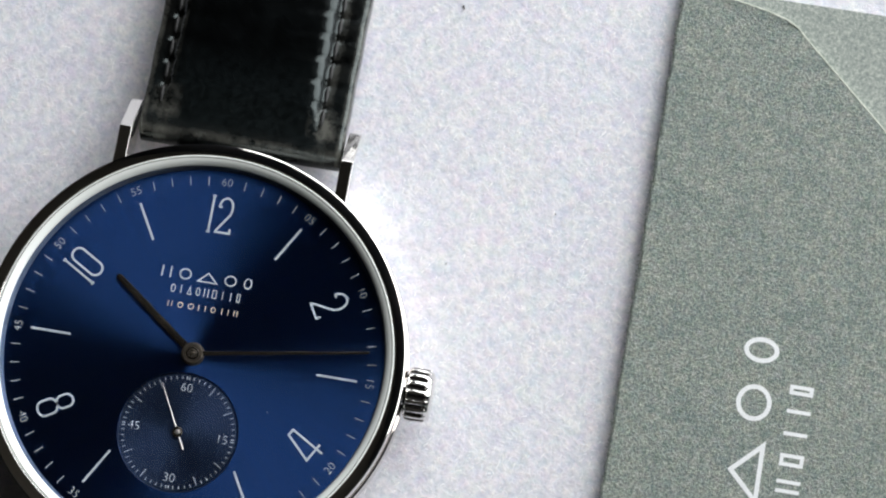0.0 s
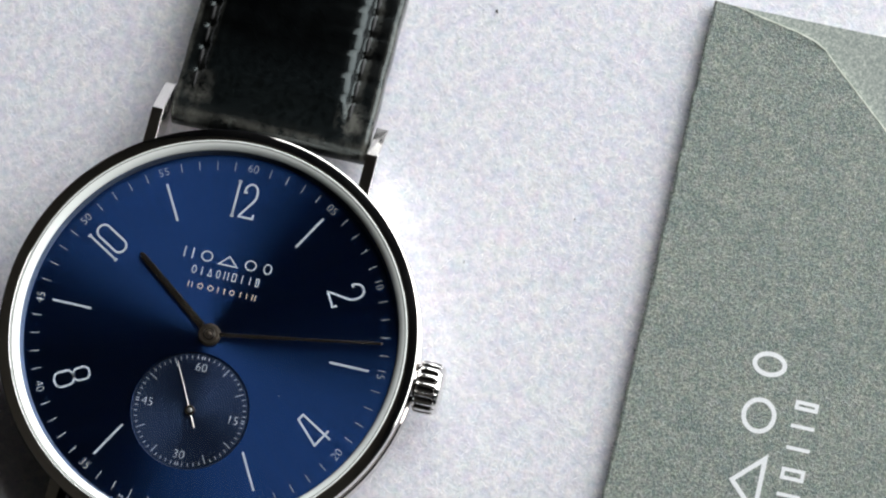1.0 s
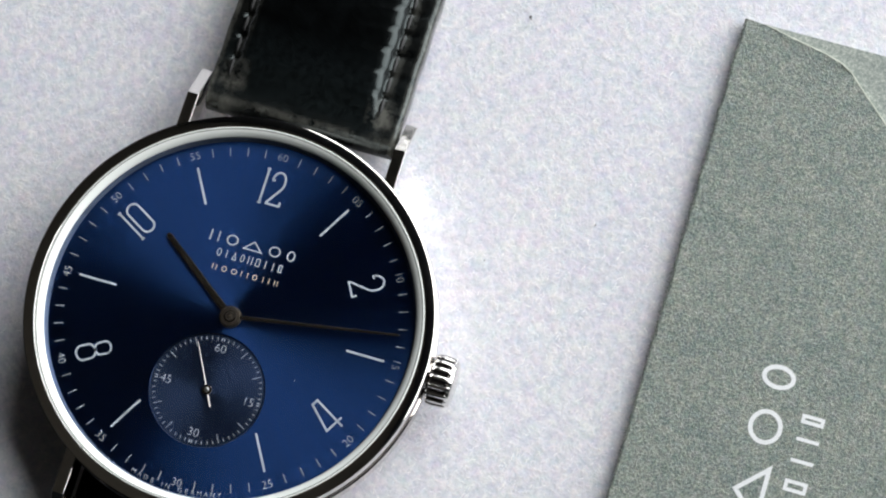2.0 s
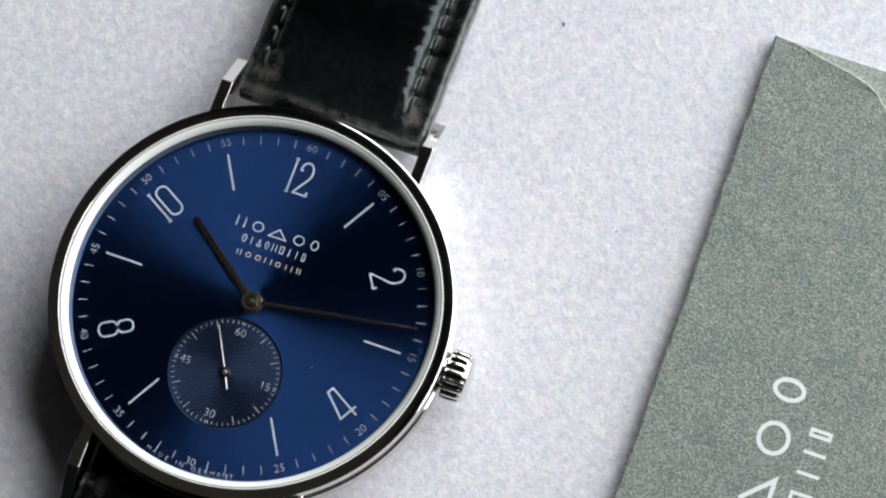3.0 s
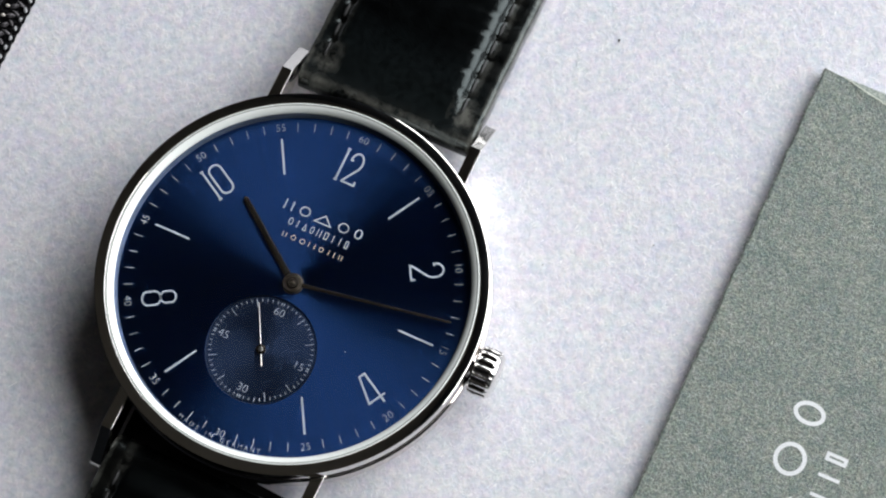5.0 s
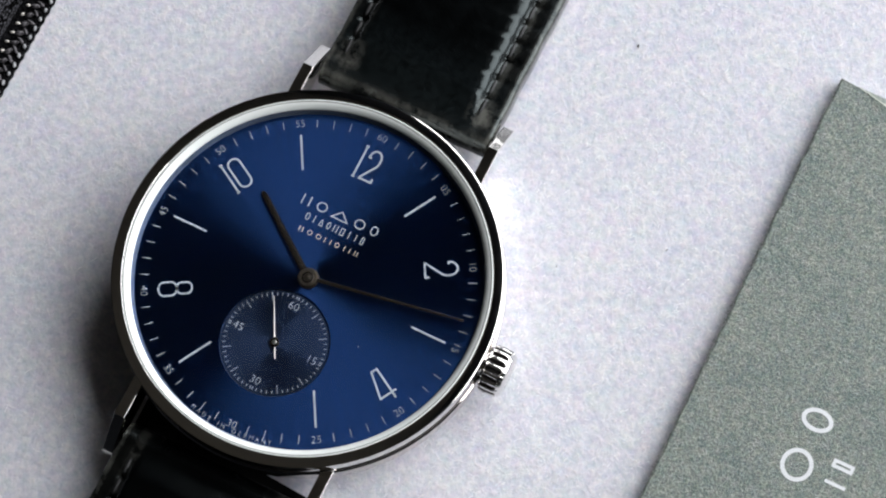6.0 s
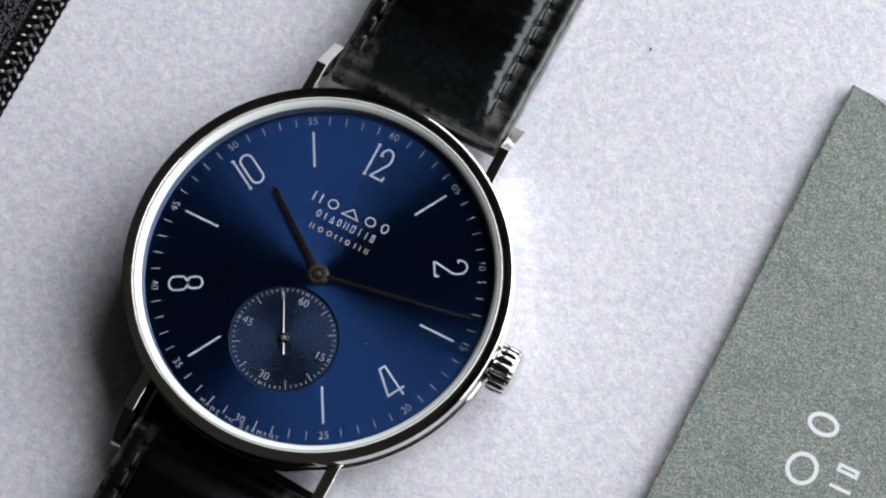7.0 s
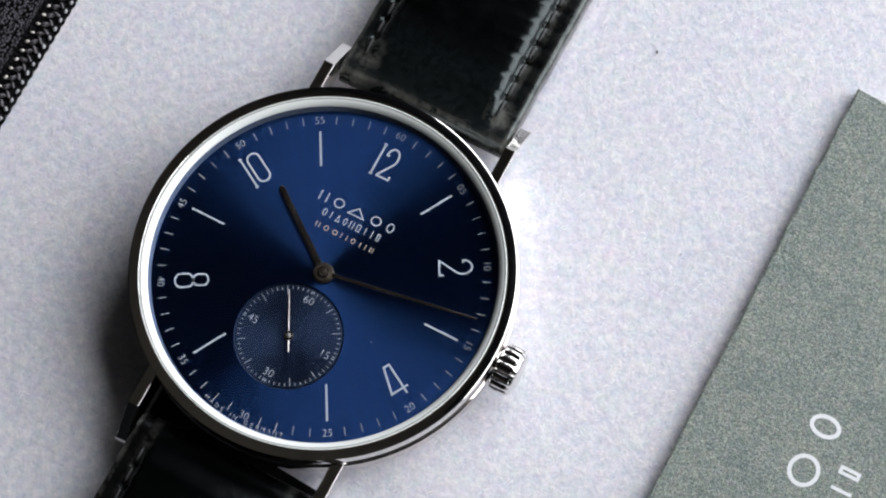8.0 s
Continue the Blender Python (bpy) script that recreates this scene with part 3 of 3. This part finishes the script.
def strap(sy, length=62.0):
    """A padded strap half; its near end is rolled round the spring bar."""
    bm = bmesh.new()
    rows = []
    half = 8.5
    steps = [0, 0.06, 0.2, 0.42, 0.7, 1.05, 1.4] + [1.4 + 0.29 * i for i in range(1, 110)] + [33.3 + 3.5 * i for i in range(1, 9)]
    for s in steps:
        roll = math.sqrt(max(0.0, 1 - (1 - min(1, s / 1.7)) ** 2))
        pull = max(0.0, math.cos(2 * math.pi * (s - STITCH0 - STITCH / 2) / STITCH)) ** 5 if s > 3.2 else 0.0
        zt = strap_path(s)
        zb = max(0.0, zt - 3.6)
        mid = 2.5
        row = []
        seam = min(1.0, max(0.0, (s - 1.6) / 3.4))
        seam = seam * seam * (3 - 2 * seam)
        for cx, dz in CROSS:
            if abs(cx) < 0.96:
                dz = -RIM + (dz + RIM) * seam - 0.25 * (1 - seam) * cx * cx
            side = -0.32 * (sy > 0) * min(1.0, (1.0 - min(1.0, abs(cx))) / 0.2)
            near = max(0.0, 1 - abs(abs(cx) - 0.795) / 0.055)
            wide = max(0.0, 1 - abs(abs(cx) - 0.75) / 0.13)
            dz -= 0.42 * pull * near + 0.22 * (pull - 0.3) * wide * min(1, max(0, s - 2.5))
            wave = 0.012 * math.sin(1.9 * s + 3 * cx) * math.sin(0.7 * s + 5 * cx + sy)
            z = mid + (zt + dz + wave - mid) * roll if dz > -2 else mid + (zb - mid) * roll
            row.append(bm.verts.new((side + half * cx * (0.97 + 0.03 * roll) + 0.03 * math.sin(1.3 * s + sy), sy * (17.75 + s), max(0.01, z))))
        rows.append(row)
    n = len(CROSS)
    for a, b in zip(rows, rows[1:]):
        for i in range(n):
            j = (i + 1) % n
            bm.faces.new((a[i], a[j], b[j], b[i]))
    bm.faces.new(rows[0])
    bm.faces.new(rows[-1][::-1])
    return bm


for sy in (1, -1):
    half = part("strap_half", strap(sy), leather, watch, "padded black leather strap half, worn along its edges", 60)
    for sx in (-1, 1):
        for i in range(22):
            s = STITCH0 + i * STITCH
            z = strap_path(s) - 0.80
            bm = bmesh.new()
            bmesh.ops.create_uvsphere(bm, u_segments=8, v_segments=5, radius=1.0)
            place(bm, pose(sx * 6.82 - (0.32 if sy > 0 else 0), sy * (17.75 + s), z) @ Matrix.Diagonal((0.19, 0.86, 0.17, 1)))
            part("stitch", bm, thread, half, "", 60)

# added black block below the lower half, reaching under the case, to darken the gap
bm = bmesh.new()
rim = [(-8.79, -19.5), (-8.79, -13.8), (-5.0, -15.2), (0.0, -16.2), (4.0, -16.6), (8.79, -16.9), (8.79, -19.5)]
lo = [bm.verts.new((x, y, 0.05)) for x, y in rim]
hi = [bm.verts.new((x, y, 1.15)) for x, y in rim]
bm.faces.new(lo)
bm.faces.new(hi[::-1])
for i in range(len(rim)):
    j = (i + 1) % len(rim)
    bm.faces.new((hi[i], hi[j], lo[j], lo[i]))
bmesh.ops.recalc_face_normals(bm, faces=bm.faces)
bmesh.ops.bevel(bm, geom=list(bm.edges), offset=0.2, segments=2, affect="EDGES", clamp_overlap=True)
part("gap_block", bm, gap_fill, half, "added black block that darkens the gap under the case", 40)

# ---- the paper sleeve ----
sleeve = thing("paper_sleeve", "grey-green felted paper sleeve with silver print, lying on the table", "envelope")
bm = bmesh.new()
box(bm, 34.6, -70, 0.0, 125, 39.2, 0.6)
part("back_sheet", bm, green_inside, sleeve, "paler inner side of the sleeve", 0)
rnd = random.Random(5)
worn_edge = [(34.3 + 0.05 * rnd.gauss(0, 1) * (y > -28), y) for y in [-70, -50, -30] + [-26 + 0.6 * i for i in range(108)]]
cut = [(34.3, 39.1), (36.2, 38.95), (38.6, 38.4), (41.5, 37.85), (43.4, 37.3), (44.4, 36.7), (45.4, 35.7), (52.9, 28.85), (80, 3.5), (125, -38)]
edge = worn_edge + cut + [(125, -70)]
bm = bmesh.new()
rows = [[bm.verts.new((x + (inset if x < 34.8 else 0), y, z)) for x, y in edge] for inset, z in ((0.04, 0.61), (0, 0.9), (0.05, 1.06), (0.2, 1.15))]
bm.faces.new(rows[0][::-1])
bm.faces.new(rows[-1])
for lo, hi in zip(rows, rows[1:]):
    for i in range(len(edge)):
        j = (i + 1) % len(edge)
        bm.faces.new((lo[i], lo[j], hi[j], hi[i]))
front = part("front_sheet", bm, green, sleeve, "", 0)
bm = bmesh.new()
stroke(bm, [(x + 0.06, y + 0.05) for x, y in cut[1:]], 0.11, 0.62, 1.17)
part("cut_edge", bm, paper_edge, front, "pale cut edge of the paper", 0)
bm = bmesh.new()
low = [(37.0, 38.75), (38.2, 37.6), (39.8, 36.95), (41.4, 36.75), (43.0, 36.8), (44.3, 36.75)]
high = [(37.0, 38.8), (38.6, 38.35), (40.1, 38.05), (41.5, 37.8), (43.3, 37.25), (44.35, 36.7)]
rows = [[bm.verts.new((x, y, z)) for x, y in line] for line, z in ((low, 1.154), (high, 1.24))]
for i in range(len(low) - 1):
    bm.faces.new((rows[0][i], rows[0][i + 1], rows[1][i + 1], rows[1][i]))
part("crease", bm, green, front, "shallow raised crease beside the flap", 40)
rnd = random.Random(11)
bm = bmesh.new()
for i in range(1500):
    along = rnd.uniform(-24, 39)
    x, y, z = 34.3 + rnd.uniform(0, 0.25), along, rnd.uniform(0.5, 1.15)
    a, up, w = rnd.gauss(math.pi, 0.9), rnd.uniform(-0.3, 0.35), rnd.uniform(0.01, 0.022)
    reach = rnd.uniform(0.08, 0.34)
    c, sn = math.cos(a) * reach, math.sin(a) * reach
    v = [bm.verts.new(p) for p in ((x, y - w, z), (x, y + w, z), (x + c * 0.6, y + sn * 0.6 + w, z + up * 0.12), (x + c * 0.6, y + sn * 0.6 - w, z + up * 0.12), (x + c, y + sn * 1.3, z + up * 0.3))]
    bm.faces.new(v[:4])
    bm.faces.new((v[3], v[2], v[4]))
tagged(part("edge_fuzz", bm, green, front, "fine loose fibres along the paper's edge", 0), kind="stuff")
for size, x, y0, kinds, w in ((2.9, 45.4, 10.0, MARK, 0.38), (1.95, 49.1, 7.55, [(a, 2.7 * b, (2.9 if a == "bar" else 3.85) * c) for a, b, c in TOWN], 0.31)):
    k = size / 0.95 if kinds is MARK else 1.0
    scaled = [(a, b * k, c * k) for a, b, c in kinds]
    shapes, length = mark_shapes(size, w, 1.152, 1.175, scaled)
    for bm in shapes:
        part("foil_shape", place(bm, pose(x, y0, 0, 0, 0, 90) @ pose(-length, 0, 0)), foil, front, "", 0)

# ---- the zipped pouch ----
pouch = thing("zip_pouch", "black woven fabric pouch with a coil zip along its edge", "pouch")
EDGE = -34.95
bm = bmesh.new()
box(bm, -140, -60, 0.0, EDGE - 2.75, 70, 2.6)
bmesh.ops.bevel(bm, geom=[e for e in bm.edges if all(v.co.x > -40 and v.co.z > 2 for v in e.verts)], offset=0.9, segments=4, affect="EDGES")
part("fabric_panel", bm, fabric, pouch, "", 40)
bm = bmesh.new()
box(bm, EDGE - 3.4, -60, 0.0, EDGE - 0.15, 70, 0.6)
for i in range(-28, 48):
    bmesh.ops.create_uvsphere(bm, u_segments=8, v_segments=5, radius=1.0, matrix=pose(EDGE - 0.17, -9.4 + 1.005 * i, 0.38) @ Matrix.Diagonal((0.24, 0.46, 0.3, 1)))
zip_tape = part("zip_tape", bm, tape, pouch, "", 0)


def bead(name, mat, rx, ry, rz, turn):
    bm = bmesh.new()
    bmesh.ops.create_uvsphere(bm, u_segments=10, v_segments=6, radius=1.0)
    place(bm, pose(0, 0, 0, 0, 0, turn) @ Matrix.Diagonal((rx, ry, rz, 1)))
    ob = part(name, bm, mat, zip_tape, "", 60)
    return ob


rnd = random.Random(3)
for name, mat, sizes, x, y0, z in (("zip_tooth", coil_tip, (0.24, 0.15, 0.16, 30), EDGE - 1.9, -9.75, 1.05),
                                   ("zip_loop", coil, (0.5, 0.2, 0.3, 38), EDGE - 1.35, -9.5, 0.85),
                                   ("zip_loop", coil, (0.45, 0.19, 0.26, -35), EDGE - 0.92, -9.1, 0.85),
                                   ("edge_thread", thread_pale, (0.19, 0.28, 0.24, 12), EDGE - 0.34, -9.4, 0.72)):
    first = bead(name, mat, *sizes)
    first.location = (x * MM, y0 * MM, z * MM)
    for i in range(1, 36):
        ob = new(name, first.data)
        ob.parent = zip_tape
        ob.location = ((x + rnd.uniform(-0.05, 0.05)) * MM, (y0 + 1.005 * i) * MM, (z + rnd.uniform(-0.04, 0.04)) * MM)
        ob.rotation_euler = (radians(rnd.uniform(-15, 15)), 0, radians(rnd.uniform(-22, 22)))
        ob.scale = (rnd.uniform(0.8, 1.1), rnd.uniform(0.75, 1.1), 1.0)

# ---- loose fibres of the felted board, and specks of lint ----
rnd = random.Random(7)
verts, faces = [], []
for i in range(11000):
    x, y = rnd.uniform(-46, 62), rnd.uniform(-24, 52)
    if i > 5200:
        x = rnd.triangular(10, 46, 26)
    a = rnd.gauss(0.9, 0.9)
    length, w, bend = rnd.uniform(0.25, 0.9), rnd.uniform(0.012, 0.024), rnd.uniform(-0.9, 0.9)
    if i > 5200:
        length, w = rnd.uniform(0.15, 0.5), rnd.uniform(0.014, 0.032)
    z = rnd.uniform(0.005, 0.02)
    first = len(verts)
    for k in range(4):
        c, sn = math.cos(a), math.sin(a)
        lift = z + 0.012 * math.sin(k / 3 * math.pi)
        verts += [((x - sn * w) * MM, (y + c * w) * MM, lift * MM), ((x + sn * w) * MM, (y - c * w) * MM, lift * MM)]
        x, y, a = x + c * length / 3, y + sn * length / 3, a + bend / 3
    faces += [(first + 2 * k, first + 2 * k + 1, first + 2 * k + 3, first + 2 * k + 2) for k in range(3)]
me = bpy.data.meshes.new("felt_fibres")
me.from_pydata(verts, [], faces)
me.materials.append(fibre_mat)
tagged(new("felt_fibres", me), "fine pale fibres lying on the felted board", "fibres", kind="stuff")
bm = bmesh.new()
for x, y, r in ((16.1, 34.45, 0.1), (16.2, 34.28, 0.05), (26.8, 17.7, 0.06), (18.5, 12.0, 0.045)):
    bmesh.ops.create_icosphere(bm, subdivisions=2, radius=r, matrix=pose(x, y, 0.05) @ Matrix.Diagonal((1, 1.5, 0.6, 1)))
tagged(part("lint", bm, lint_grey, None, "", 60), "tiny dark specks of lint on the pale board", "lint", kind="stuff")
bm = bmesh.new()
bmesh.ops.create_icosphere(bm, subdivisions=1, radius=0.04, matrix=pose(6.95, -3.8, 6.41))
tagged(part("dust", bm, fibre_mat, None, "", 60), "tiny pale speck of dust on the watch glass", "dust", kind="stuff")
